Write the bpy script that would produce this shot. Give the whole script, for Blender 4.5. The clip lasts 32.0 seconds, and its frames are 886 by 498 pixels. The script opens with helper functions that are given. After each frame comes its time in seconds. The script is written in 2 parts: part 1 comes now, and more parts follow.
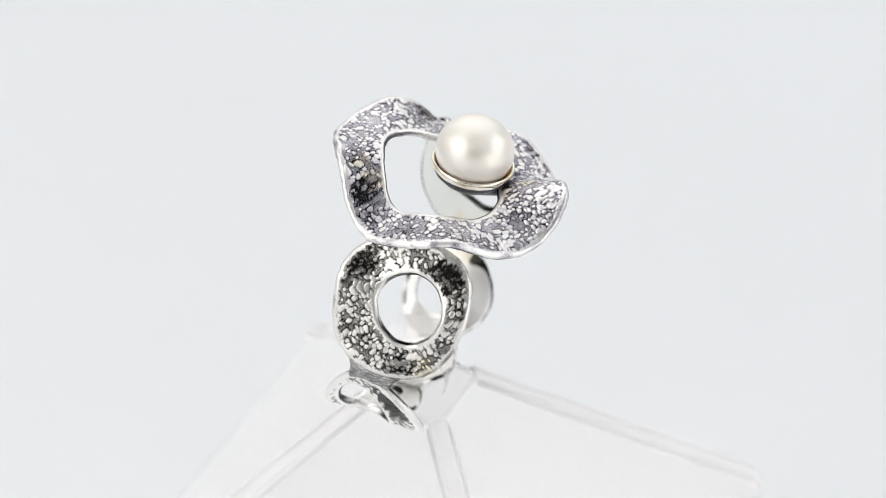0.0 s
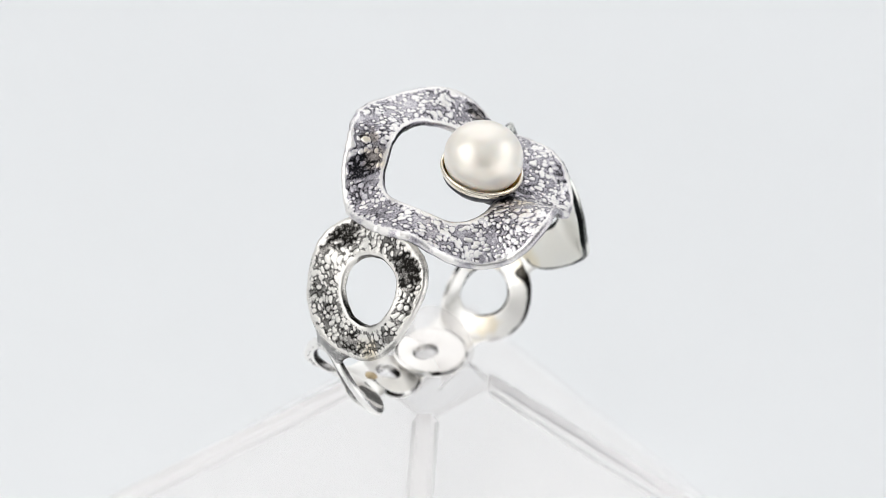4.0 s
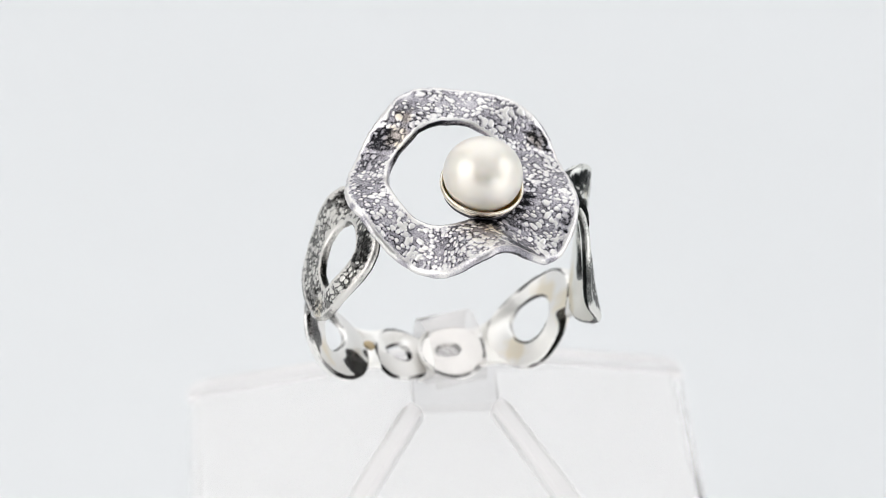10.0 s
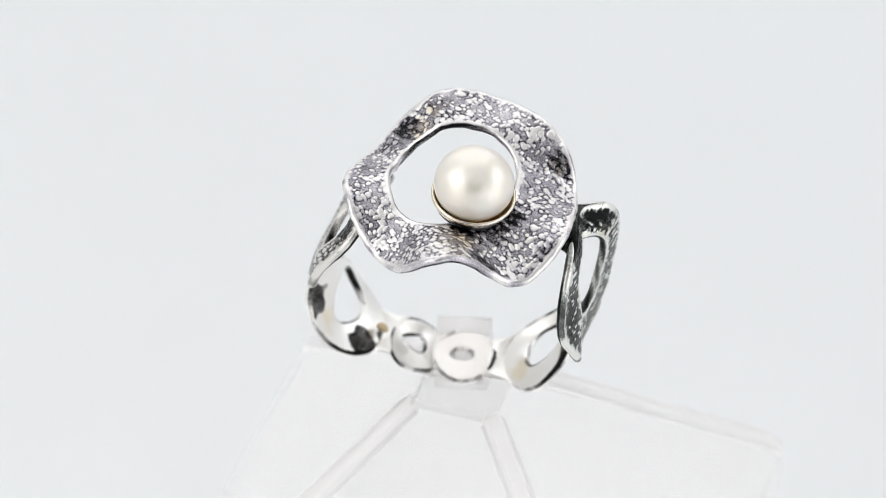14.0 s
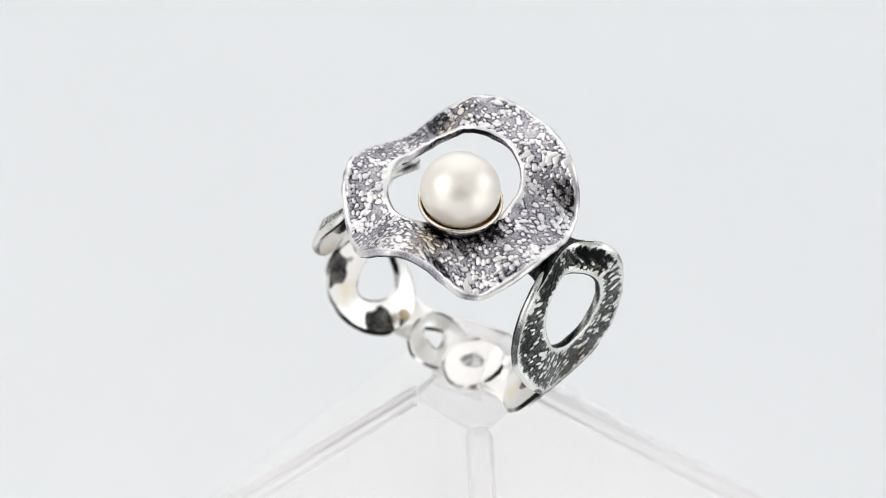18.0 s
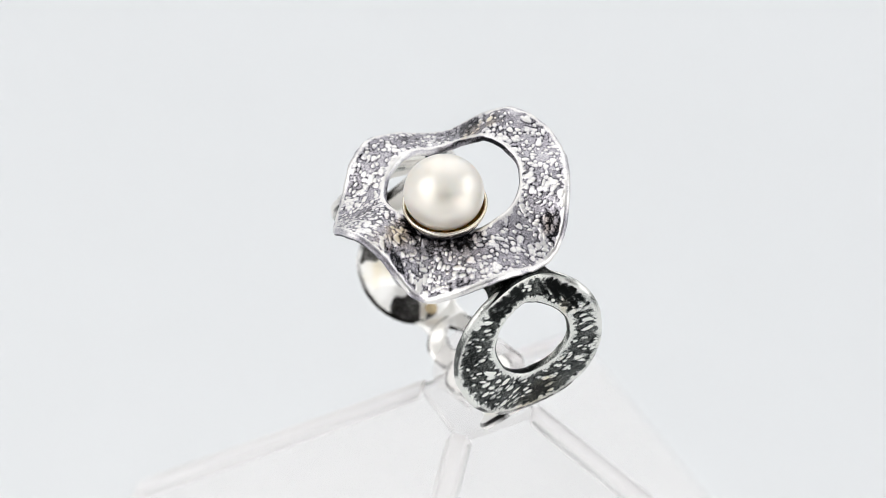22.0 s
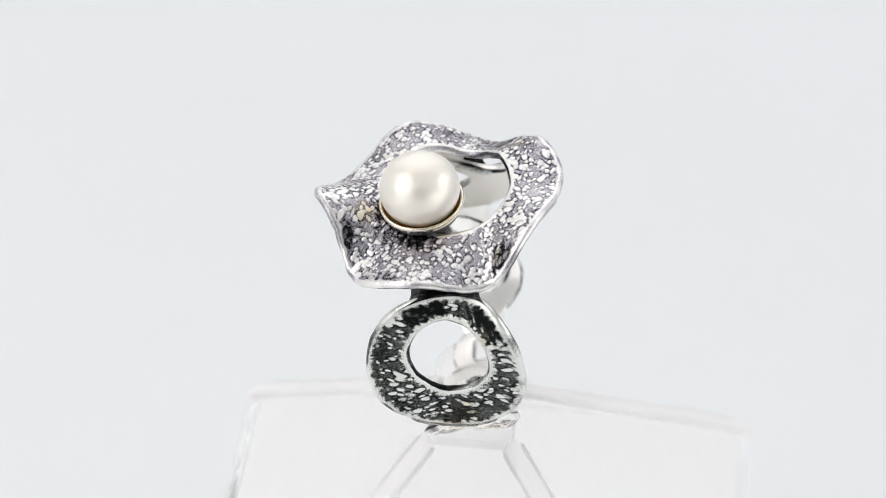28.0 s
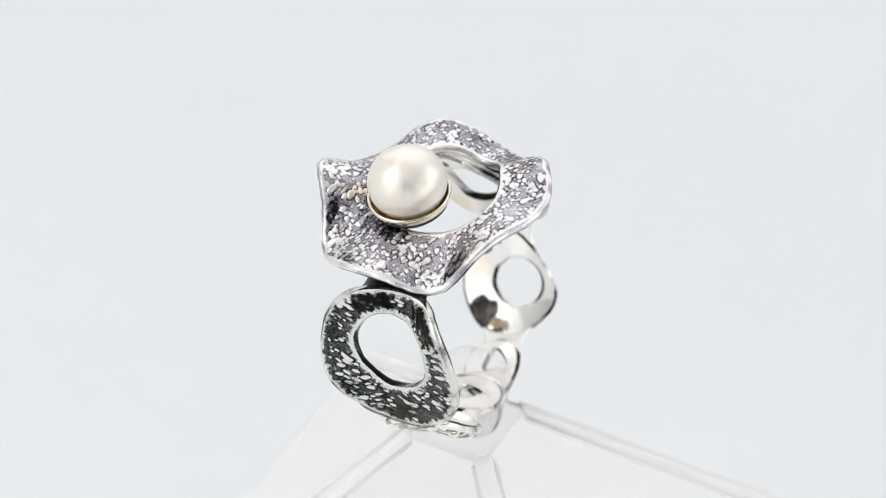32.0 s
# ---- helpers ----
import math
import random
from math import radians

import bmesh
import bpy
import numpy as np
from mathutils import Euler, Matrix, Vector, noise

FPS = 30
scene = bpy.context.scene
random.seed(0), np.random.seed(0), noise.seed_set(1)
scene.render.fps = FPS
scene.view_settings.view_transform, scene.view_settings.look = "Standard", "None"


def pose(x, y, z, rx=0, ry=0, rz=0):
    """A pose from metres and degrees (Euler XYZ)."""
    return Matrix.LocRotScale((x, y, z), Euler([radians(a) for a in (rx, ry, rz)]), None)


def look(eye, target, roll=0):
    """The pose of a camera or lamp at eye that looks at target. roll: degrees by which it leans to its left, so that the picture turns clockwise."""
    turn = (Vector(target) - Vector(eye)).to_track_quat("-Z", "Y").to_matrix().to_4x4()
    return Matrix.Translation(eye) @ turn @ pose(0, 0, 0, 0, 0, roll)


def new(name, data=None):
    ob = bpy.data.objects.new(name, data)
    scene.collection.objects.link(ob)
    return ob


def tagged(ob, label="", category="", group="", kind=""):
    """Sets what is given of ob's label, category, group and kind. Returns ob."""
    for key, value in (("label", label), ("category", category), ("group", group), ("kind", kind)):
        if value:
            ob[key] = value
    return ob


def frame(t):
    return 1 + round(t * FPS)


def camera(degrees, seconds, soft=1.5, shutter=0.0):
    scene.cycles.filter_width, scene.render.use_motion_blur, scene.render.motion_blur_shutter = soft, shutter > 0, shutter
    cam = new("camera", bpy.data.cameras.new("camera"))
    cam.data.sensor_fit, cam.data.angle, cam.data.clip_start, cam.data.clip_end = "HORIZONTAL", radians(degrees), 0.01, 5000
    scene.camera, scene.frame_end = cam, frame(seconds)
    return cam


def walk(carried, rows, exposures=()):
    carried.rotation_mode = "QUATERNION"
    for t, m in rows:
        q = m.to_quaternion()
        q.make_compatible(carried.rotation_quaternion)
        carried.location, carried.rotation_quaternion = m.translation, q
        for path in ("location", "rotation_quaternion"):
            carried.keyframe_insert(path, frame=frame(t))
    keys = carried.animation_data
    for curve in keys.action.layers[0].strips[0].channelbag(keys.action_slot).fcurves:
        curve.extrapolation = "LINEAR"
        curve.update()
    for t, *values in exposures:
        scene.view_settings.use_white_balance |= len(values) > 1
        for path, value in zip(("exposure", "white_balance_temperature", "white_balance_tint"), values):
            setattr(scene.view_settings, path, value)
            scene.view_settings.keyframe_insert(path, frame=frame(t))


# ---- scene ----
# A silver ring with a pearl turns on a clear display stand inside a white light tent.
# U is the plan's unit: a fifth of a millimetre.
U = 0.0002
TILT = 40.03          # how far the lens looks down, degrees
REACH = 0.2           # from the lens to the turning axis, metres

cam = camera(18.16, 32.0, soft=0.6)
eye = Vector((0.00007, -REACH * math.cos(radians(TILT)), REACH * math.sin(radians(TILT))))
cam.data.dof.use_dof = True
cam.data.dof.focus_distance = 0.194
cam.data.dof.aperture_fstop = 34.0
still = look(eye, (0.00007, 0, 0), -0.13)
walk(cam, [(0, still), (32, still)], exposures=[(0, -0.235), (32, -0.235)])

# ---- light ----
world = bpy.data.worlds.new("room")
scene.world = world
world.use_nodes = True
world.node_tree.nodes["Background"].inputs["Color"].default_value = (0.05, 0.05, 0.055, 1)
world.node_tree.nodes["Background"].inputs["Strength"].default_value = 0.3


def area_lamp(name, place, target, wide, high, watts, tint=(1, 1, 1)):
    lamp = bpy.data.lights.new(name, "AREA")
    lamp.shape, lamp.size, lamp.size_y, lamp.energy, lamp.color = "RECTANGLE", wide, high, watts, tint
    ob = new(name, lamp)
    ob.matrix_world = look(place, target)
    return ob


# None is seen; only the left lamp is placed from the pearl's highlight.
area_lamp("softbox_top", (0, 0.22, 0.38), (0, 0.14, 0), 0.50, 0.36, 0.51)
area_lamp("softbox_side", (-0.24, -0.05, 0.24), (0, 0, 0.0), 0.24, 0.24, 0.38, (1.0, 0.985, 0.96))
area_lamp("softbox_side", (0.29, 0.02, 0.15), (0, 0, 0.0), 0.24, 0.24, 0.26, (0.965, 0.98, 1.0))
# added, unseen fill lamps in place of glowing tent walls, to brighten metal and pearl
area_lamp("fill_back", (0, 0.345, 0.13), (0, 0, 0.05), 0.56, 0.32, 0.41, (0.99, 0.995, 1.0))
area_lamp("fill_front", (-0.175, -0.15, 0.08), (0, 0, 0.02), 0.20, 0.26, 0.11, (1.0, 0.985, 0.96))
area_lamp("fill_front", (0.185, -0.14, 0.03), (0, 0, 0.0), 0.22, 0.16, 0.13, (1.0, 0.985, 0.96))


# ---- materials ----
def material(name):
    m = bpy.data.materials.new(name)
    m.use_nodes = True
    t = m.node_tree
    return m, t, t.nodes["Principled BSDF"]


def node(t, kind, **values):
    n = t.nodes.new(kind)
    for key, v in values.items():
        n.inputs[key.replace("_", " ")].default_value = v
    return n


def noise_of(t, scale, detail=3.0, rough=0.55):
    co = t.nodes.new("ShaderNodeTexCoord")
    n = node(t, "ShaderNodeTexNoise", Scale=scale, Detail=detail, Roughness=rough)
    t.links.new(co.outputs["Object"], n.inputs["Vector"])
    return n


def ramp_of(t, source, stops):
    r = t.nodes.new("ShaderNodeValToRGB")
    while len(r.color_ramp.elements) < len(stops):
        r.color_ramp.elements.new(0.5)
    for e, (at, c) in zip(r.color_ramp.elements, stops):
        e.position, e.color = at, (*c, 1) if len(c) == 3 else c
    t.links.new(source, r.inputs["Fac"])
    return r


def bump_of(t, source, strength, distance, bsdf):
    b = node(t, "ShaderNodeBump", Strength=strength, Distance=distance)
    t.links.new(source, b.inputs["Height"])
    t.links.new(b.outputs["Normal"], bsdf.inputs["Normal"])
    return b


def oxidised_silver(name, dark, middle, bright, low, high, grain):
    """Silver with a black patina in the hollows of its relief, polished on the high spots; relief also carries painted
    dark reflections.
    """
    m, t, p = material(name)
    relief = t.nodes.new("ShaderNodeAttribute")
    relief.attribute_name = "relief"
    fine, broad = noise_of(t, 9000, 4.0, 0.7), noise_of(t, 430, 4.0, 0.6)
    mix = node(t, "ShaderNodeMath")
    mix.operation = "MULTIPLY_ADD"
    mix.inputs[1].default_value = grain
    t.links.new(fine.outputs["Fac"], mix.inputs[0])
    t.links.new(relief.outputs["Fac"], mix.inputs[2])
    more = node(t, "ShaderNodeMath")
    more.operation = "MULTIPLY_ADD"
    more.inputs[1].default_value = 0.6
    t.links.new(broad.outputs["Fac"], more.inputs[0])
    t.links.new(mix.outputs[0], more.inputs[2])
    half = node(t, "ShaderNodeMath")
    half.operation = "MULTIPLY"
    half.inputs[1].default_value = 0.5
    t.links.new(more.outputs[0], half.inputs[0])
    r = ramp_of(t, half.outputs[0], [(low, dark), (low * 0.5 + high * 0.5, middle), (high, bright)])
    spots = t.nodes.new("ShaderNodeAttribute")
    spots.attribute_name = "tarnish"
    tint = t.nodes.new("ShaderNodeMix")
    tint.data_type, tint.blend_type = "RGBA", "MULTIPLY"
    tint.inputs["B"].default_value = (0.95, 0.89, 0.77, 1)
    t.links.new(spots.outputs["Fac"], tint.inputs["Factor"])
    t.links.new(r.outputs["Color"], tint.inputs["A"])
    t.links.new(tint.outputs["Result"], p.inputs["Base Color"])
    g = ramp_of(t, half.outputs[0], [(low, (0.36, 0.36, 0.36)), (high, (0.29, 0.29, 0.29)), (0.95, (0.36, 0.36, 0.36))])
    t.links.new(g.outputs["Color"], p.inputs["Roughness"])
    p.inputs["Metallic"].default_value = 1.0
    lump = noise_of(t, 1600, 3.0)
    both = node(t, "ShaderNodeMath")
    both.operation = "MULTIPLY_ADD"
    both.inputs[1].default_value = 2.0
    t.links.new(lump.outputs["Fac"], both.inputs[0])
    t.links.new(fine.outputs["Fac"], both.inputs[2])
    bump_of(t, both.outputs[0], 0.22, 0.00008, p)
    return m


def polished_silver(name, rough=0.16):
    m, t, p = material(name)
    n, fine = noise_of(t, 700, 4.0), noise_of(t, 5000, 3.0)
    r = ramp_of(t, n.outputs["Fac"], [(0.3, (0.80, 0.78, 0.74)), (0.6, (0.95, 0.94, 0.92))])
    t.links.new(r.outputs["Color"], p.inputs["Base Color"])
    p.inputs["Metallic"].default_value, p.inputs["Roughness"].default_value = 1.0, rough
    bump_of(t, n.outputs["Fac"], 0.25, 0.00025, p)
    return m


def pearl_nacre():
    m, t, p = material("pearl_nacre")
    n = noise_of(t, 260, 3.0)
    r = ramp_of(t, n.outputs["Fac"], [(0.3, (0.95, 0.875, 0.785)), (0.7, (0.96, 0.90, 0.835))])
    t.links.new(r.outputs["Color"], p.inputs["Base Color"])
    p.inputs["Roughness"].default_value = 0.34
    p.inputs["Metallic"].default_value = 0.42
    p.inputs["IOR"].default_value = 1.7
    p.inputs["Subsurface Weight"].default_value = 0.6
    p.inputs["Subsurface Scale"].default_value = 0.0015
    p.inputs["Subsurface Radius"].default_value = (1.0, 0.85, 0.7)
    p.inputs["Coat Weight"].default_value = 0.35
    p.inputs["Coat Roughness"].default_value = 0.36
    p.inputs["Coat IOR"].default_value = 1.7
    return m


def clear_acrylic(name, rough=0.03, tint=(0.985, 0.985, 0.985), clear=1.0, ior=1.49):
    m, t, p = material(name)
    p.inputs["Base Color"].default_value = (*tint, 1)
    p.inputs["Transmission Weight"].default_value = clear
    p.inputs["IOR"].default_value = ior
    n = noise_of(t, 300, 3.0)
    r = ramp_of(t, n.outputs["Fac"], [(0.35, (rough, rough, rough)), (0.75, (rough * 2.5, rough * 2.5, rough * 2.5))])
    t.links.new(r.outputs["Color"], p.inputs["Roughness"])
    return m


def white_fabric(name, colour, scale):
    m, t, p = material(name)
    n = noise_of(t, scale, 4.0)
    r = ramp_of(t, n.outputs["Fac"], [(0.3, tuple(c * 0.985 for c in colour)), (0.7, colour)])
    t.links.new(r.outputs["Color"], p.inputs["Base Color"])
    p.inputs["Roughness"].default_value = 0.9
    p.inputs["Specular IOR Level"].default_value = 0.1
    return m


PEBBLED = oxidised_silver("pebbled_silver", (0.012, 0.012, 0.014), (0.49, 0.465, 0.51), (0.92, 0.895, 0.87), 0.465, 0.79, 0.95)
DARKENED = oxidised_silver("darkened_silver", (0.010, 0.011, 0.011), (0.14, 0.146, 0.14), (0.84, 0.84, 0.80), 0.53, 0.80, 0.95)
PALE = oxidised_silver("pale_pebbled_silver", (0.012, 0.011, 0.010), (0.31, 0.297, 0.283), (0.84, 0.815, 0.775), 0.47, 0.77, 0.95)
WARM = oxidised_silver("worn_silver", (0.014, 0.013, 0.012), (0.30, 0.29, 0.285), (0.97, 0.955, 0.93), 0.47, 0.72, 0.95)
CUP = polished_silver("cup_silver", 0.22)
CUP.node_tree.nodes["Color Ramp"].color_ramp.elements[0].color = (0.74, 0.64, 0.48, 1)
CUP.node_tree.nodes["Color Ramp"].color_ramp.elements[1].color = (0.93, 0.88, 0.78, 1)
SOLDER = polished_silver("solder", 0.4)
SOLDER.node_tree.nodes["Color Ramp"].color_ramp.elements[0].color = (0.30, 0.22, 0.12, 1)
SOLDER.node_tree.nodes["Color Ramp"].color_ramp.elements[1].color = (0.52, 0.42, 0.27, 1)
GOLD = polished_silver("gilt_lining", 0.3)
GOLD.node_tree.nodes["Color Ramp"].color_ramp.elements[0].color = (0.60, 0.42, 0.20, 1)
GOLD.node_tree.nodes["Color Ramp"].color_ramp.elements[1].color = (0.86, 0.68, 0.40, 1)
BLACK = polished_silver("black_silver", 0.45)
BLACK.node_tree.nodes["Color Ramp"].color_ramp.elements[0].color = (0.015, 0.015, 0.017, 1)
BLACK.node_tree.nodes["Color Ramp"].color_ramp.elements[1].color = (0.10, 0.10, 0.11, 1)
NACRE = pearl_nacre()
ACRYLIC = clear_acrylic("clear_acrylic", 0.04, (0.99, 0.983, 0.98), 0.93, 1.012)
FABRIC = white_fabric("tent_fabric", (0.86, 0.865, 0.87), 60)
FROST = clear_acrylic("frosted_acrylic", 0.35, (0.965, 0.952, 0.952), 0.86, 1.02)
# plain white for the highlights drawn along the stand's ridges
HIGHLIGHT_WHITE = white_fabric("highlight_white", (0.93, 0.93, 0.93), 900)
FILM = clear_acrylic("thin_clear_plastic", 0.02, (0.998, 0.984, 0.98), 0.82, 1.012)
MILKY = clear_acrylic("milky_acrylic", 0.08, (0.965, 0.958, 0.958), 0.88, 1.03)
DIM = white_fabric("room_paint", (0.10, 0.10, 0.11), 4)
PAPER = white_fabric("sweep_paper", (0.857, 0.872, 0.888), 25)


# ---- mesh helpers ----
def part(name, data, mat, parent, label=""):
    """One mesh object under a thing."""
    if not isinstance(data, bpy.types.Mesh):
        me = bpy.data.meshes.new(name)
        data.to_mesh(me)
        data.free()
        data = me
    if mat and not data.materials:
        data.materials.append(mat)
    ob = new(name, data)
    ob.parent = parent
    if label:
        ob["label"] = label
    return ob


def mesh_of(name, verts, faces, smooth=True):
    me = bpy.data.meshes.new(name)
    me.from_pydata([tuple(v) for v in verts], [], [tuple(f) for f in faces])
    me.validate()
    if smooth:
        me.polygons.foreach_set("use_smooth", [True] * len(me.polygons))
    me.update()
    return me


def curve_at(terms, a):
    """A closed wavy curve: rows of the mean, then cosine and sine of each harmonic."""
    terms = np.array(terms) * U
    out = np.zeros((len(a), 3)) + terms[0]
    for k in range(1, (len(terms) + 1) // 2):
        out += np.cos(k * a)[:, None] * terms[2 * k - 1] + np.sin(k * a)[:, None] * terms[2 * k]
    return out


def pebbles(points, cell, seed, fill, stretch=(1, 1, 1)):
    """Relief of rounded grains strewn on a rough ground, 0 to 1, each with a furrow round it."""
    rng = np.random.default_rng(seed)
    points = points * np.array(stretch)
    warped = points + 0.13 * cell * np.sin(points[:, [1, 2, 0]] * (4.7 / cell)) + 0.3 * cell * np.sin(points[:, [2, 0, 1]] * (1.3 / cell))
    order = rng.permutation(len(points))
    grains = np.zeros((0, 3))
    gap = 0.62 * cell
    for start in range(0, min(len(order), 24000), 160):
        batch = warped[order[start:start + 160]]
        if len(grains):
            d = ((batch[:, None] - grains[None]) ** 2).sum(-1).min(1)
            batch = batch[d > gap ** 2]
        keep = []
        for p in batch:
            if all((p - q) @ (p - q) > gap ** 2 for q in keep):
                keep.append(p)
        if keep:
            grains = np.vstack([grains, keep])
    patch = 0.5 + 0.5 * np.sin(grains @ rng.normal(0, 0.09, 3) / U + rng.uniform(0, 6)) * np.sin(grains @ rng.normal(0, 0.13, 3) / U)
    grains = grains[rng.uniform(0, 1, len(grains)) < fill * (0.7 + 0.6 * patch)]
    size = np.clip(rng.lognormal(-1.02, 0.30, len(grains)), 0.18, 0.58) * cell
    top = rng.uniform(0.72, 1.0, len(grains))
    h = np.zeros(len(points))
    for start in range(0, len(points), 4000):
        d = np.sqrt(((warped[start:start + 4000, None] - grains[None]) ** 2).sum(-1)) / size[None]
        n1 = np.argmin(d, axis=1)
        d1 = d[np.arange(len(d)), n1]
        dome = top[n1] * np.clip(1 - d1 ** 4, 0, 1) ** 0.5
        ground = 0.40 - 0.30 * np.exp(-((d1 - 1.12) / 0.22) ** 2)
        h[start:start + 4000] = np.maximum(dome, ground)
    return h


def wavy_annulus(name, outer, inner, centre, thick, steps, rows, relief, cell, seed, bulge=0.0, fill=0.6, stains_and_reflections=(), tarnish=(), uneven=1.0, pinch=None, margin=1.0, stretch=(1, 1, 1)):
    """A thick sheet between two wavy closed curves, rounded at its edges, pebbled on the side away from centre."""
    a = np.arange(steps) * 2 * np.pi / steps
    po, pi_ = curve_at(outer, a), curve_at(inner, a)
    if pinch:                                                       # one corner of the plate bent inwards
        po = po + np.exp(-((a - pinch[0]) / pinch[1]) ** 2)[:, None] * np.array(pinch[2]) * U
    mid = (po + pi_) / 2
    along_t = np.roll(mid, -1, 0) - np.roll(mid, 1, 0)
    nrm = np.cross(along_t, po - pi_)
    nrm /= np.linalg.norm(nrm, axis=1, keepdims=True)
    away = mid.mean(0) - np.array(centre) * U
    if (nrm.mean(0) @ away) < 0:
        nrm = -nrm
    for _ in range(max(2, steps // 40)):
        nrm = (np.roll(nrm, 1, 0) + 2 * nrm + np.roll(nrm, -1, 0)) / 4
    nrm /= np.linalg.norm(nrm, axis=1, keepdims=True)
    width = np.linalg.norm(po - pi_, axis=1)
    half = thick * U / 2
    inward = (po - pi_) / width[:, None] * half
    dent = (0.14 * np.sin(a * 9 + seed) + 0.07 * np.sin(a * 16 + 1.7 * seed) + 0.04 * np.sin(a * 29 + seed)) * U * uneven
    po, pi_ = po - inward * 0.9 + inward / half * dent[:, None], pi_ + inward * 0.5 + inward / half * np.roll(dent, steps // 3)[:, None]
    po, pi_ = po + nrm * np.roll(dent, steps // 2)[:, None], pi_ + nrm * np.roll(dent, steps // 5)[:, None]
    chips = np.random.default_rng(seed + 7).normal(0, 1, steps)
    for _ in range(12 if steps < 800 else 14):
        chips = (np.roll(chips, 1) + 2 * chips + np.roll(chips, -1)) / 4
    po = po + inward / half * (chips / chips.std() * (0.06 if steps < 800 else 0.10) * U)[:, None]
    width = np.linalg.norm(po - pi_, axis=1)
    edge = 7
    wear = np.random.default_rng(seed + 90).normal(0, 1, steps)
    for _ in range(90):
        wear = (np.roll(wear, 1) + 2 * wear + np.roll(wear, -1)) / 4
    wear *= 0.25 / wear.std()
    s_top = np.linspace(0, 1, rows)
    grid, rel = [], []
    W = s_top[None] * width[:, None]
    flat = (pi_[:, None] + (po - pi_)[:, None] * s_top[None, :, None]).reshape(-1, 3)
    peb = np.maximum(pebbles(flat, cell * U, seed, fill, stretch), 0.62 * pebbles(flat, 0.55 * cell * U, seed + 50, 0.45, stretch)).reshape(steps, rows)
    ragged = 0.95 + 0.4 * np.sin(a * 17 + seed) + 0.4 * np.sin(a * 41 + 2 * seed) + 0.3 * np.sin(a * 67)
    ragged = np.maximum(ragged, 0.35) * margin
    inset = np.minimum(W, width[:, None] - W) / (ragged[:, None] * U)
    fade = np.clip((inset - 0.25) / 0.75, 0, 1)
    for j, s in enumerate(s_top):                                   # the pebbled face, from the hole outwards
        base = pi_ + (po - pi_) * s
        face = base / U
        black = np.ones(steps)
        # dark spots: patina patches and painted dark reflections alike
        for x, y, z, r, least in stains_and_reflections:
            d = np.linalg.norm(face - np.array((x, y, z)), axis=1) + 1.5 * np.sin(face[:, 0] * 0.9 + face[:, 1] * 1.3 + face[:, 2])
            black = np.minimum(black, np.clip((d - r) / 4.5, least, 1.0))
        lift = half + bulge * U * 4 * s * (1 - s) + relief * U * (peb[:, j] - 0.5) * fade[:, j]
        grid.append(base + nrm * lift[:, None])
        rel.append(peb[:, j] * fade[:, j] * black + 0.8 * (1 - fade[:, j]))
    out_dir = (po - pi_) / width[:, None]
    for k in range(1, edge + 1):                                    # round the outer edge
        w = math.pi / 2 - math.pi * k / (edge + 1)
        grid.append(po + out_dir * (half * math.cos(w)) + nrm * (half * math.sin(w)))
        # lower half darkened: patina plus the dark reflection painted along the rim
        rel.append(np.clip(0.78 + 0.7 * wear, 0.25, 1.0) if k <= 4 else np.clip(0.24 + 0.3 * np.sin(a * 3 + seed) + 0.5 * wear, 0.0, 1.0))
    for s in np.linspace(1, 0, 24):                                 # the smooth face
        face = pi_ + (po - pi_) * s - nrm * (half - bulge * U * 4 * s * (1 - s))
        clean = np.full(steps, 1.0)
        for x, y, z, r, least in stains_and_reflections:
            d = np.linalg.norm(face / U - np.array((x, y, z)), axis=1) + 0.9 * np.sin(face[:, 0] / U * 0.55 + face[:, 1] / U * 0.8) + 0.5 * np.sin(face[:, 2] / U * 1.1)
            clean = np.minimum(clean, np.clip((d - r) / 1.6 + 0.3, 0, 1) * 0.78 + 0.22)
        grid.append(face)
        rel.append(clean)
    for k in range(1, edge + 1):                                    # round the hole
        w = -math.pi / 2 + math.pi * k / (edge + 1)
        grid.append(pi_ - out_dir * (half * math.cos(w)) + nrm * (half * math.sin(w)))
        rel.append(np.full(steps, 0.9) if k == edge else np.clip(0.36 + 0.32 * np.sin(a * 2 + seed + 3.0) + 0.12 * np.sin(a * 8 + k), 0.0, 1.0))
    G, R = np.array(grid), np.array(rel)
    m = len(G)
    idx = np.arange(m * steps).reshape(m, steps)
    q = np.stack([idx, np.roll(idx, -1, 1), np.roll(np.roll(idx, -1, 0), -1, 1), np.roll(idx, -1, 0)], -1).reshape(-1, 4)
    me = mesh_of(name, G.reshape(-1, 3), q.tolist())
    att = me.attributes.new("relief", "FLOAT", "POINT")
    att.data.foreach_set("value", R.ravel().astype(np.float32))
    flat = G.reshape(-1, 3) / U
    yellow = np.zeros(len(flat))
    for x, y, z, r in tarnish:
        d = np.linalg.norm(flat - np.array((x, y, z)), axis=1) + 1.2 * np.sin(flat[:, 0] * 1.1) * np.sin(flat[:, 1] * 0.9)
        yellow = np.maximum(yellow, np.clip((r - d) / (0.6 * r) + 0.3, 0, 1))
    att = me.attributes.new("tarnish", "FLOAT", "POINT")
    att.data.foreach_set("value", yellow.astype(np.float32))
    bm = bmesh.new()
    bm.from_mesh(me)
    bmesh.ops.recalc_face_normals(bm, faces=bm.faces)
    bm.to_mesh(me)
    bm.free()
    return me


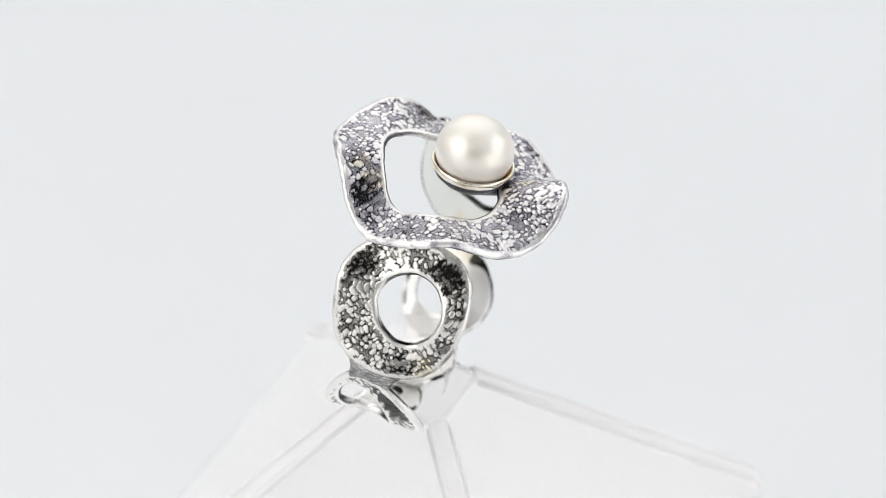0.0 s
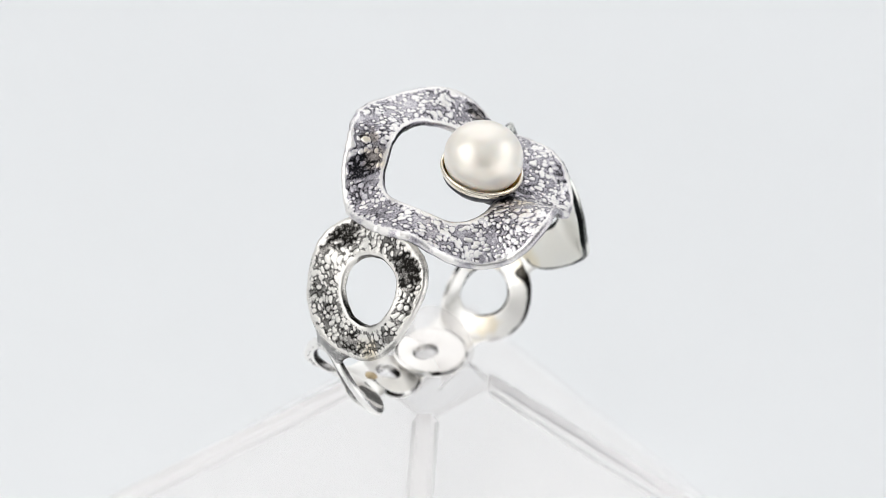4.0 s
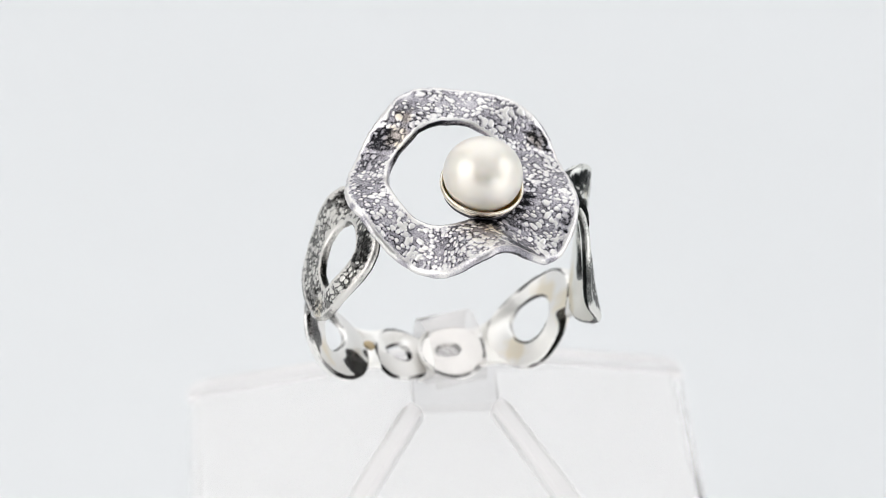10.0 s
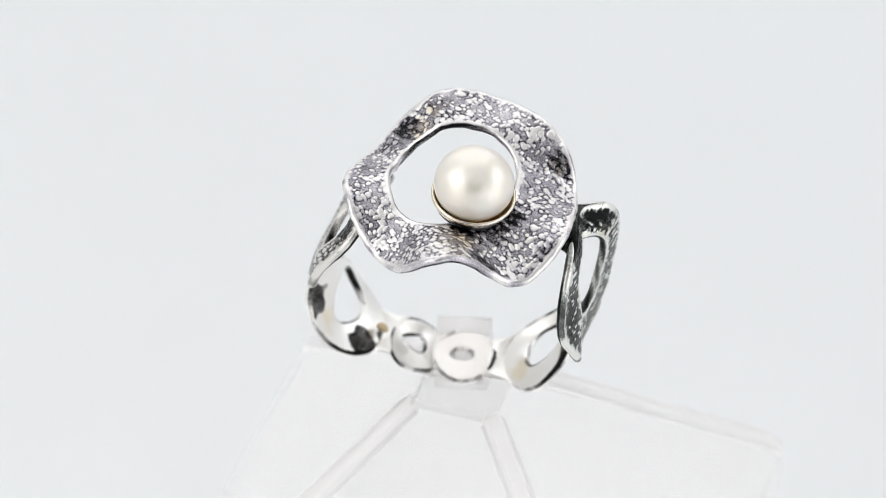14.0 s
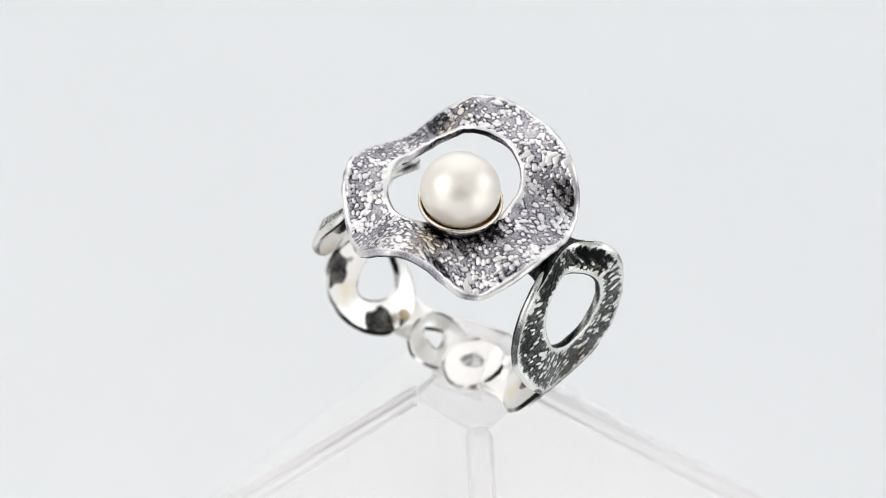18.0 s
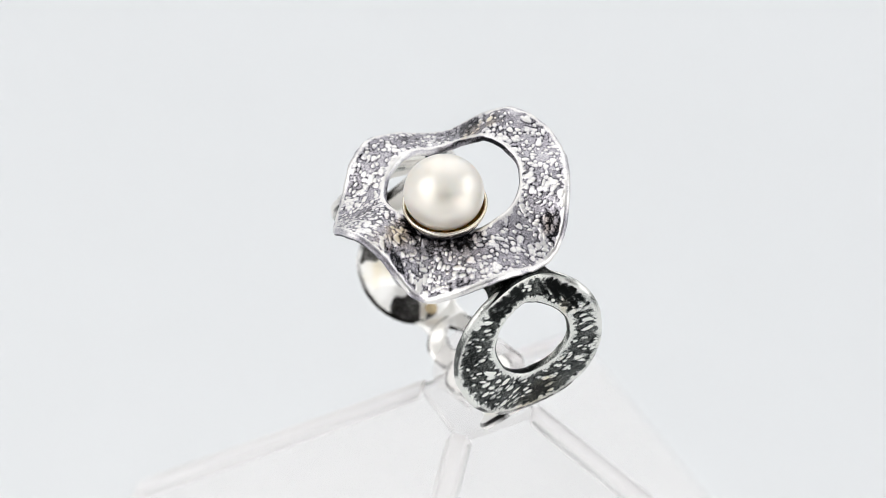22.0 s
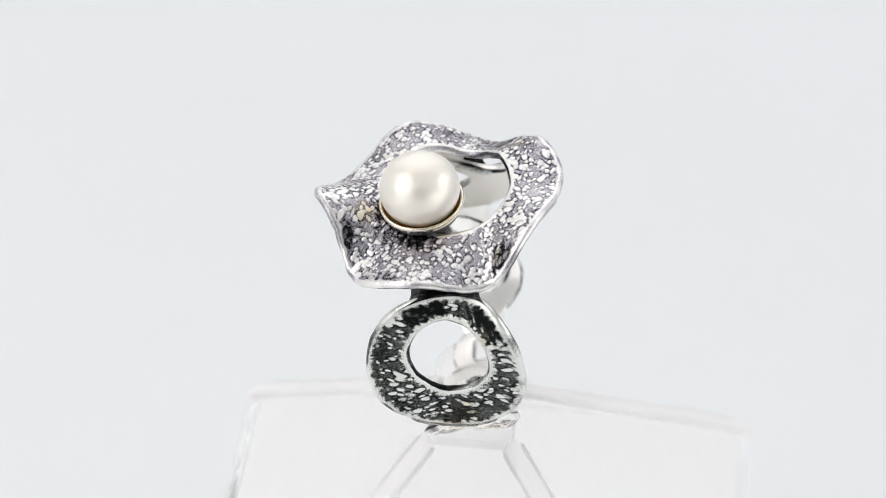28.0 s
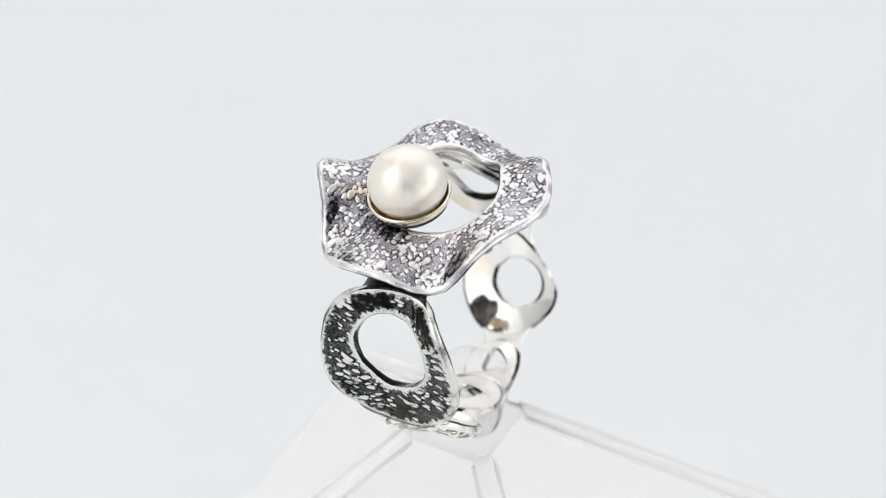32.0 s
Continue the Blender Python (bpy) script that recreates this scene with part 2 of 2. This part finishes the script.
def lathe(profile, segments, place, turn=None, hollow=False):
    """A body of revolution about z from (radius, height) pairs, in units, set at place."""
    bm = bmesh.new()
    rings = []
    for r, z in profile:
        rings.append([bm.verts.new((r * U * math.cos(2 * math.pi * i / segments), r * U * math.sin(2 * math.pi * i / segments), z * U)) for i in range(segments)])
    for a, b in zip(rings, rings[1:] + (rings[:1] if hollow else [])):
        for i in range(segments):
            bm.faces.new((a[i], a[(i + 1) % segments], b[(i + 1) % segments], b[i]))
    if not hollow:
        bm.faces.new(rings[0][::-1])
        bm.faces.new(rings[-1])
    m = Matrix.Translation(Vector(place) * U) @ (turn or Matrix())
    bmesh.ops.transform(bm, matrix=m, verts=bm.verts)
    bmesh.ops.recalc_face_normals(bm, faces=bm.faces)
    for f in bm.faces:
        f.smooth = len(f.verts) == 4
    return bm


def bead(path, radii, sides=14):
    """A rounded bar along a path of points, in units."""
    bm = bmesh.new()
    pts = [Vector(p) * U for p in path]
    rings = []
    for i, p in enumerate(pts):
        d = (pts[min(i + 1, len(pts) - 1)] - pts[max(i - 1, 0)]).normalized()
        x = d.orthogonal().normalized() if i == 0 else (x - d * x.dot(d)).normalized()
        y = d.cross(x)
        rings.append([bm.verts.new(p + (x * math.cos(2 * math.pi * k / sides) + y * math.sin(2 * math.pi * k / sides)) * radii[i] * U) for k in range(sides)])
    for a, b in zip(rings, rings[1:]):
        for k in range(sides):
            bm.faces.new((a[k], a[(k + 1) % sides], b[(k + 1) % sides], b[k]))
    bm.faces.new(rings[0][::-1])
    bm.faces.new(rings[-1])
    bmesh.ops.recalc_face_normals(bm, faces=bm.faces)
    for f in bm.faces:
        f.smooth = True
    return bm


# ---- the tent ----
def box_mesh(name, x0, x1, y0, y1, z0, z1):
    v = [(x, y, z) for x in (x0, x1) for y in (y0, y1) for z in (z0, z1)]
    f = [(0, 1, 3, 2), (4, 6, 7, 5), (0, 4, 5, 1), (2, 3, 7, 6), (0, 2, 6, 4), (1, 5, 7, 3)]
    return mesh_of(name, v, f, smooth=False)


FLOOR = -0.060
for name, dims in (("floor", (-0.7, 0.7, -0.9, 0.5, FLOOR - 0.004, FLOOR)),
                   ("wall_back", (-0.32, 0.32, 0.36, 0.364, FLOOR, 0.40)),
                   ("wall_left", (-0.324, -0.32, -0.20, 0.36, FLOOR, 0.40)),
                   ("wall_right", (0.32, 0.324, -0.20, 0.36, FLOOR, 0.40)),
                   ("wall_front_low", (-0.324, 0.324, -0.204, -0.20, FLOOR, 0.09)),
                   ("wall_front_side", (-0.324, -0.10, -0.204, -0.20, 0.09, 0.27)),
                   ("wall_front_side", (0.10, 0.324, -0.204, -0.20, 0.09, 0.27)),
                   ("wall_front_high", (-0.324, 0.324, -0.204, -0.20, 0.27, 0.40)),
                   ("ceiling", (-0.324, 0.324, -0.204, 0.364, 0.40, 0.404))):
    ob = new(name, box_mesh(name, *dims))
    ob.data.materials.append(PAPER if name == "floor" else FABRIC)
    tagged(ob, "plain white paper floor under the stand" if name == "floor" else "plain white fabric of a light tent", name.split("_")[0], kind="structure")
for name, dims in (("room_ceiling", (-0.7, 0.7, -0.9, 0.5, 0.70, 0.71)),
                   ("room_wall_front", (-0.71, 0.71, -0.91, -0.9, FLOOR - 0.004, 0.71)), ("room_wall_back", (-0.71, 0.71, 0.5, 0.51, FLOOR - 0.004, 0.71)),
                   ("room_wall_left", (-0.71, -0.7, -0.9, 0.5, FLOOR - 0.004, 0.71)), ("room_wall_right", (0.7, 0.71, -0.9, 0.5, FLOOR - 0.004, 0.71))):
    ob = new(name, box_mesh(name, *dims))
    ob.data.materials.append(DIM)
    tagged(ob, "plain dark grey studio wall round the tent", "room", kind="structure")

# ---- the ring ----
ring = tagged(new("ring"), "oxidised silver ring with a wavy pebbled head and a cream pearl", "ring")
CENTRE = (4, 0, -14)
LEFT_OUT = [(-35.1, 7.5, 3.8), (13.3, -1.0, 22.2), (1.8, 25.6, -1.8), (0.2, 0.4, -2.6), (-0.3, -0.2, -1.4), (-0.3, 0, -0.1), (1.1, 0.9, -0.3), (-0.2, -0.7, 0.7), (1.2, 0.1, -0.2)]
LEFT_IN = [(-37.5, 3.3, 3.5), (6.6, -0.2, 11), (2.3, 12.5, -0.9), (0.9, -0.2, -0.5), (-0, 0.8, -0.2), (-0.5, -0.1, 0.5), (-0.5, -0.1, 0.1), (-0.1, -0.2, 0.3), (0.2, 0.2, -0)]
RIGHT_OUT = [(51.9, -4.8, -8.0), (1.8, -0.8, -29.6), (7.5, 26.8, 2.6), (-2.8, 1.9, -0.9), (-1.0, 1.3, -1.1), (-0.2, -1.6, 0.8), (-1.1, 0.3, -1.8), (-1.0, 0.7, -0.9), (0.8, -0.2, 0.9)]
RIGHT_IN = [(52.1, -4, -3.9), (1.7, 0.2, -15.2), (3.7, 13.4, 0.3), (-1.4, 0.9, -0.7), (0.7, 1.1, 0.6), (0.2, -0.3, 0.7), (-0.4, -0.5, -0.3), (0.2, 0.2, -0.4), (0.6, 0.3, 0.8)]
LOW_RIGHT_OUT = [(37.5, 7.1, -50.5), (-15.1, -0.2, -15.1), (-1.4, 17.1, 1.5), (0.2, 1.2, 1.2), (-1.3, 0.1, -0)]
LOW_RIGHT_IN = [(38.7, 8.9, -51.5), (-7.4, 0.2, -6.9), (0.9, 11, -1.1), (0, 0.5, -0.2), (-0.2, 0.4, 0.1)]
LOW_LEFT_OUT = [(-37.6, 18.3, -42.7), (-10.2, -1.2, 17.3), (3.7, 18.9, 0.8), (3.1, 1.8, 1.6), (2.9, -0.6, -2.7)]
LOW_LEFT_IN = [(-37.8, 20.2, -43), (-4, 0.2, 9.3), (2.5, 10, 1.6), (1.4, -0, 1.5), (0.1, 0.2, 0.5)]
SMALL_OUT = [(-10, 16.8, -63.4), (-12.2, 0.2, 4.8), (1, 10.7, 3.3), (0.9, 0, -0.5), (0.2, -0.1, 1)]
SMALL_IN = [(-12.2, 17.7, -62.2), (-4.5, 0.2, 1.8), (-0, 4.3, 0.6), (-0.3, -0.4, 0.7), (0.2, -0.4, -0.4)]
BASE_OUT = [(7.7, 11.3, -62.2), (-12, 0.6, -1.5), (-0.6, 14, 0.1), (-0.1, 0.2, 0.3), (-0.2, -0.2, 0.2)]
BASE_IN = [(6.2, 12.4, -62.7), (-4.3, 0.4, -0.6), (-0.4, 4.4, -0.5), (0.3, -0, -0), (0.3, 0.2, -0.5)]
HEAD_OUT = [(4.9, -2.6, 28.1), (41.8, -0.2, -2.2), (-0.8, 41, 6.9), (1.8, 0.1, -4.5), (1.9, 2.6, 3.1), (0.1, -1.3, -2.4), (1.3, -1.1, -0.3), (-0.2, 0.5, 3.4), (-0.2, 1.2, 0.1), (-0.6, 1.6, -1.2), (0, 0.2, -2.5), (0, 0.4, -1.4), (-0.3, 0.1, -1.4), (0, -0.4, 0.6), (-0.3, 0.2, -0.4)]
HEAD_IN = [(2.8, 1.2, 30.7), (22.7, 0.7, -0.5), (0.7, 22, 5.2), (0.9, 0.1, -2), (0.5, 0.7, 1.5), (0.1, -0.8, -0.8), (0.5, 0.6, -0.9), (-0.1, -0.4, 0.8), (0.2, 0.2, 0.4), (-0.3, 0.3, -0.4), (-0, -0.2, -0.2)]
# dark patina patches, plus dark reflections at the link tops painted into the relief
STAINS_AND_REFLECTIONS = ((-27, 23, 15, 3.5, 0.35), (-31, -9, 15, 3.5, 0.3), (-48, 6, -17, 2.5, 0.55), (53, 7, 15, 2, 0.2), (58, 11, 13, 1.5, 0.25), (49, -13, 15, 4, 0.4),
          (-30, 8, -54, 6.5, 0.3), (-44, 3, -30, 7.5, 0.3), (-24, 16, -58, 2.5, 0.5), (46, -6, -41, 4, 0.5), (30, 23, -57, 1.2, 0.4))
TARNISH = ((48, -2, -37, 8), (44, 12, -44, 7), (30, 2, -58, 6), (-40, 4, -40, 6), (-46, -4, -14, 5), (54, 2, -30, 6), (56, 9, 7, 4.5))
# First dark spots paint reflections in the folds; last three lie by the cup.
part("head", wavy_annulus("head", HEAD_OUT, HEAD_IN, CENTRE, 3.0, 1000, 76, 0.5, 2.8, 11, fill=0.72, stains_and_reflections=((42.0, 15.0, 28.5, 2.2, 0.42), (-15, 25, 35, 2.4, 0.38), (-21, 20.6, 29, 1.5, 0.6), (17, -38, 24, 2.2, 0.4), (39, -25, 20.5, 0.6, 0.35), (8, -19, 27, 3.5, 0.3), (18, -18.5, 26, 4, 0.3), (24, -11, 26, 2.5, 0.3)), pinch=(4.45, 0.17, (-0.5, 1.5, 0.0)), tarnish=((9, -29, 27, 5), (-9, 23, 36, 5), (-5, 28, 40, 3.5), (41, 13, 31, 4))), PEBBLED, ring, "wavy pebbled silver plate with a wide hole")
for outer, inner, thick, seed, label in ((LEFT_OUT, LEFT_IN, 3.2, 21, "large dark pebbled silver link"),
                                         (RIGHT_OUT, RIGHT_IN, 3.2, 22, "large dark pebbled silver link"),
                                         (LOW_RIGHT_OUT, LOW_RIGHT_IN, 3.0, 23, "silver link, polished inside"),
                                         (LOW_LEFT_OUT, LOW_LEFT_IN, 3.0, 24, "silver link, polished inside"),
                                         (SMALL_OUT, SMALL_IN, 2.8, 25, "small silver link, polished inside"),
                                         (BASE_OUT, BASE_IN, 2.8, 26, "small silver link, polished inside")):
    part("link", wavy_annulus("link", outer, inner, CENTRE, thick, 460, 48, 0.40, 2.3 if seed == 22 else 2.9, seed, fill={21: 0.9, 22: 0.42}.get(seed, 0.6), stains_and_reflections=STAINS_AND_REFLECTIONS, tarnish=TARNISH, uneven=0.5 if seed < 23 else 0.22,
                              margin=1.7 if seed == 22 else 1.1, stretch=(1, 0.55, 1) if seed == 22 else (1, 1, 1)), {21: PALE, 22: DARKENED}.get(seed, WARM), ring, label)

PEARL_AT, CUP_AT = (12.1, -9.4, 38.6), (11.9, -8.8, 33.3)
LEAN = Euler((radians(7.5), radians(6), 0)).to_matrix().to_4x4()
part("pearl", lathe([(14.1 * math.sin(math.pi * i / 48) + 0.01, -12.6 * math.cos(math.pi * i / 48)) for i in range(49)], 72, PEARL_AT, LEAN), NACRE, ring, "cream button pearl")
dish = [(13.2, -2.6), (14.0, -1.2), (14.4, -0.2), (14.7, 0.5), (15.2, 0.75), (15.65, 0.4), (15.7, -0.5), (15.3, -1.6), (14.6, -2.6), (13.8, -3.2)]
CUP_LEAN = LEAN @ Matrix.Diagonal((0.955, 0.955, 1, 1))
part("cup", lathe(dish, 72, CUP_AT, CUP_LEAN, hollow=True), CUP, ring, "polished silver cup rim under the pearl")
# black all over below the rim, as is the joint under it
part("cup_base", lathe([(0.1, -4.1), (10, -4.05), (13.4, -3.0), (14.3, -2.75), (14.0, -4.2), (11.0, -7.0), (7.0, -8.4), (0.1, -8.8)], 72, CUP_AT, CUP_LEAN), BLACK, ring, "black base of the cup")
lining = [(0.1, -3.7), (10, -3.6), (13.2, -2.3), (14.25, -0.6), (14.5, 0.15), (14.75, 0.15), (14.4, -1.0), (13.4, -2.75), (10, -3.95), (0.1, -4.0)]
part("cup_lining", lathe(lining, 72, CUP_AT, CUP_LEAN), GOLD, ring, "dull golden lining of the cup")
part("post", bead([(11.5, -6, 25.0), (12.5, -12, 24.6), (13.5, -17, 24.4), (14.5, -20, 24.2)], [4.0, 5.0, 5.0, 3.0]), BLACK, ring, "black joint under the cup")




def outer_arc(terms, toward, spread, count):
    """The stretch of a link's rim that faces a place, running from low y to high y, in units."""
    pts = curve_at(terms, np.arange(720) * math.pi / 360) / U
    mid = pts.mean(0)
    ways = pts - mid
    ways /= np.linalg.norm(ways, axis=1, keepdims=True)
    aim = np.array(toward) - mid
    facing = pts[ways @ ways[np.argmax(ways @ aim)] > math.cos(radians(spread))]
    facing = facing[np.argsort(facing[:, 1])]
    return facing[np.linspace(0, len(facing) - 1, count).round().astype(int)]


def web(first, second, thick, waist, sunk, dark):
    """A thick, waisted sheet of silver between two arcs of the same count, running sunk units into both; dark: how far its outer side is blackened."""
    count, across = len(first), 9
    step = (second - first).mean(0)
    step /= np.linalg.norm(step)
    a, b = first - step * sunk, second + step * sunk
    sheet = []
    for j in range(across):
        f = j / (across - 1)
        row = a * (1 - f) + b * f
        middle = row.mean(0)
        row = middle + (row - middle) * (1 - waist * math.sin(math.pi * f))
        sheet.append(row)
    sheet = np.array(sheet)
    out = sheet.mean((0, 1)) - np.array(CENTRE)
    out[1] = 0
    out /= np.linalg.norm(out)
    side = np.minimum(np.arange(count), count - 1 - np.arange(count)) / 2.0
    puff = np.sqrt(np.clip(1 - (1 - np.minimum(side, 1)) ** 2, 0.04, 1))[None, :, None]
    top, low = sheet + out * puff * thick / 2, sheet - out * puff * thick / 2
    verts = np.concatenate([top.reshape(-1, 3), low.reshape(-1, 3)]) * U
    n = across * count
    faces = []
    for j in range(across - 1):
        for i in range(count - 1):
            q = (j * count + i, j * count + i + 1, (j + 1) * count + i + 1, (j + 1) * count + i)
            faces += [q, tuple(n + k for k in q[::-1])]
        for i in (0, count - 1):
            faces.append((j * count + i, (j + 1) * count + i, n + (j + 1) * count + i, n + j * count + i))
    for j in (0, across - 1):
        for i in range(count - 1):
            faces.append((j * count + i, j * count + i + 1, n + j * count + i + 1, n + j * count + i))
    me = mesh_of("web", verts, faces)
    bm = bmesh.new()
    bm.from_mesh(me)
    bmesh.ops.recalc_face_normals(bm, faces=bm.faces)
    bm.to_mesh(me)
    bm.free()
    grain = np.random.default_rng(count).uniform(-0.12, 0.12, n)
    me.attributes.new("relief", "FLOAT", "POINT").data.foreach_set("value", np.concatenate([np.clip(1 - dark + grain, 0, 1), np.clip(0.95 + grain * 0.5, 0, 1)]).astype(np.float32))
    me.attributes.new("tarnish", "FLOAT", "POINT").data.foreach_set("value", np.zeros(2 * n, np.float32))
    return me


for one, two, spread, waist, dark in ((LEFT_OUT, LOW_LEFT_OUT, 26, 0.15, 0.6), (LOW_LEFT_OUT, SMALL_OUT, 44, 0.22, 0.5), (SMALL_OUT, BASE_OUT, 58, 0.12, 0.4),
                                      (BASE_OUT, LOW_RIGHT_OUT, 52, 0.18, 0.5), (LOW_RIGHT_OUT, RIGHT_OUT, 34, 0.2, 0.6)):
    arc_one = outer_arc(one, two[0], spread, 15)
    arc_two = outer_arc(two, one[0], spread, 15)
    part("web", web(arc_one, arc_two, 2.4, waist, 1.3, dark), WARM, ring, "short silver web between two links")
for terms, toward, spread, lift in ((RIGHT_OUT, (47, -5, 40), 35, (-4.5, 0, 1.0)), (LEFT_OUT, (-14, 8, 50), 38, (-3.0, 0, 5.0))):
    arc = outer_arc(terms, toward, spread, 15)
    part("joint", web(arc, arc.mean(0) + (arc - arc.mean(0)) * 0.72 + np.array(lift), 2.8, 0.1, 1.6, 0.72), DARKENED, ring, "blackened solder joint under the head")
part("solder_spot", lathe([(2.4 * math.sin(math.pi * i / 10) + 0.01, -1.2 * math.cos(math.pi * i / 10)) for i in range(11)], 20, (-23.9, 15.0, -52.9), Euler((0, radians(25), 0)).to_matrix().to_4x4()), SOLDER, ring, "dull yellowish solder spot")

# ---- the stand ----
stand = tagged(new("display_stand"), "clear acrylic display stand with sloping sides and a ring clip", "display stand")
MIDDLE = (7.9, 10.9)
TURN = 31.1


def corner_at(k, radius, z):
    a = radians(TURN + 90 * k)
    return Vector((MIDDLE[0] + radius * math.cos(a), MIDDLE[1] + radius * math.sin(a), z)) * U


def hood_mesh(wall):
    """The hollow four-sided hood: sloping sides and an upright skirt, with rounded corners."""
    outer = [(22, -74), (143, -164.4), (147, -167.6), (149.4, -171), (150.4, -176), (150.6, -299.9)]
    inner = [(150.6 - wall * 1.41, -299.9), (150.2 - wall * 1.41, -178), (147 - wall * 1.2, -170 - wall * 0.6), (143 - wall * 0.5, -165 - wall), (22, -74.6 - wall)]
    bm = bmesh.new()
    loops = [[bm.verts.new(corner_at(k, r, z)) for k in range(4)] for r, z in outer + inner]
    for a, b in zip(loops, loops[1:] + loops[:1]):
        for k in range(4):
            bm.faces.new((a[k], a[(k + 1) % 4], b[(k + 1) % 4], b[k]))
    bmesh.ops.recalc_face_normals(bm, faces=bm.faces)
    return bm


def seam_mesh(k):
    """The cemented seam along one ridge: a flat strip with chamfered sides, from the neck to the corner."""
    bm = bmesh.new()
    a = radians(TURN + 90 * k)
    side = Vector((-math.sin(a), math.cos(a), 0)) * U
    rings = []
    for r, z, w in ((22, -73.4, 4.2), (60, -101.8, 4.6), (105, -135.4, 4.8), (142, -163.0, 5.0), (147, -167.0, 5.0), (150.2, -172.5, 5.0)):
        c = corner_at(k, r, z)
        drop = 1.1 if z > -170 else 0.0
        inset = Vector((-math.cos(a), -math.sin(a), 0)) * U * (0.0 if z > -170 else 4.0)
        row = [c - side * w + inset - Vector((0, 0, w * drop * 0.6)) * U, c - side * (w * 0.55) + inset * 0.4, c + side * (w * 0.55) + inset * 0.4,
               c + side * w + inset - Vector((0, 0, w * drop * 0.6)) * U]
        row += [row[3] - Vector((0, 0, 2.2)) * U + inset * 0.4, row[0] - Vector((0, 0, 2.2)) * U + inset * 0.4]
        rings.append([bm.verts.new(p) for p in row])
    for p, q in zip(rings, rings[1:]):
        for i in range(6):
            bm.faces.new((p[i], p[(i + 1) % 6], q[(i + 1) % 6], q[i]))
    bm.faces.new(rings[0][::-1])
    bm.faces.new(rings[-1])
    bmesh.ops.recalc_face_normals(bm, faces=bm.faces)
    return bm


part("hood", hood_mesh(2.0), ACRYLIC, stand, "thin sloping clear acrylic hood").visible_shadow = False
for k in range(4):
    seam = part("seam", seam_mesh(k), FROST, stand, "milky cemented seam")
    seam.visible_shadow = False
    a = radians(TURN + 90 * k)
    # white rods draw the bright highlight on both sides of the ridge
    for side in (-1, 1):
        line = [(MIDDLE[0] + r * math.cos(a) - side * w * math.sin(a), MIDDLE[1] + r * math.sin(a) + side * w * math.cos(a), z)
                for r, z, w in ((23, -76.6, 4.2), (60, -104.4, 4.6), (105, -138.0, 4.8), (142, -165.6, 5.0))]
        part("edge", bead(line, [0.8] * 4, 8), HIGHLIGHT_WHITE, seam, "white rod painted as the highlight along a ridge").visible_shadow = False
neck = [(0.1, -78), (22.5, -78), (23.2, -75.5), (22.4, -73.8), (19.5, -72.6), (17.2, -70.8), (16.2, -68.2), (15.4, -67.4), (0.1, -67.2)]
part("neck", lathe(neck, 4, (MIDDLE[0], MIDDLE[1], 0), Matrix.Rotation(radians(TURN), 4, "Z")), MILKY, stand, "short clear neck").visible_shadow = False


def clip_mesh(radius, wall, length, gap):
    """A split tube lying along x round the foot of the ring."""
    bm = bmesh.new()
    n = 40
    rows = []
    for r, x0 in ((radius, -1), (radius, 1), (radius - wall, 1), (radius - wall, -1)):
        rows.append([bm.verts.new(Vector((x0 * length / 2, r * math.cos(a), r * math.sin(a))) * U)
                     for a in (radians(gap / 2 + (360 - gap) * i / n - 125) for i in range(n + 1))])
    for a, b in zip(rows, rows[1:] + rows[:1]):
        for i in range(n):
            bm.faces.new((a[i], a[i + 1], b[i + 1], b[i]))
    bm.faces.new([r[0] for r in rows])
    bm.faces.new([r[-1] for r in rows][::-1])
    bmesh.ops.bevel(bm, geom=[e for e in bm.edges if e.calc_face_angle(0) > 1.0], offset=0.22 * U, segments=2, affect="EDGES")
    bmesh.ops.transform(bm, matrix=Matrix.Translation(Vector((7, 12, -61.5)) * U), verts=bm.verts)
    bmesh.ops.recalc_face_normals(bm, faces=bm.faces)
    for f in bm.faces:
        f.smooth = True
    return bm


part("clip", clip_mesh(14.3, 0.7, 20, 60), FILM, stand, "rounded clear clip").visible_shadow = False


# ---- what turns ----
def motions():
    turns = (77.45, 65.11, 53.03, 41.16, 29.47, 17.93, 6.51, -4.82, -16.08, -27.27, -38.42, -49.52, -60.58, -71.59, -82.55, -93.44, -104.25)
    sag = (-1.1, 0.2, 0.3)                        # the turntable settles at the start
    rows = [(2 * i, pose(0, 0, (sag[i] if i < 3 else 0) * U, 0, 0, a)) for i, a in enumerate(turns)]
    walk(ring, rows)
    walk(stand, rows)


motions()
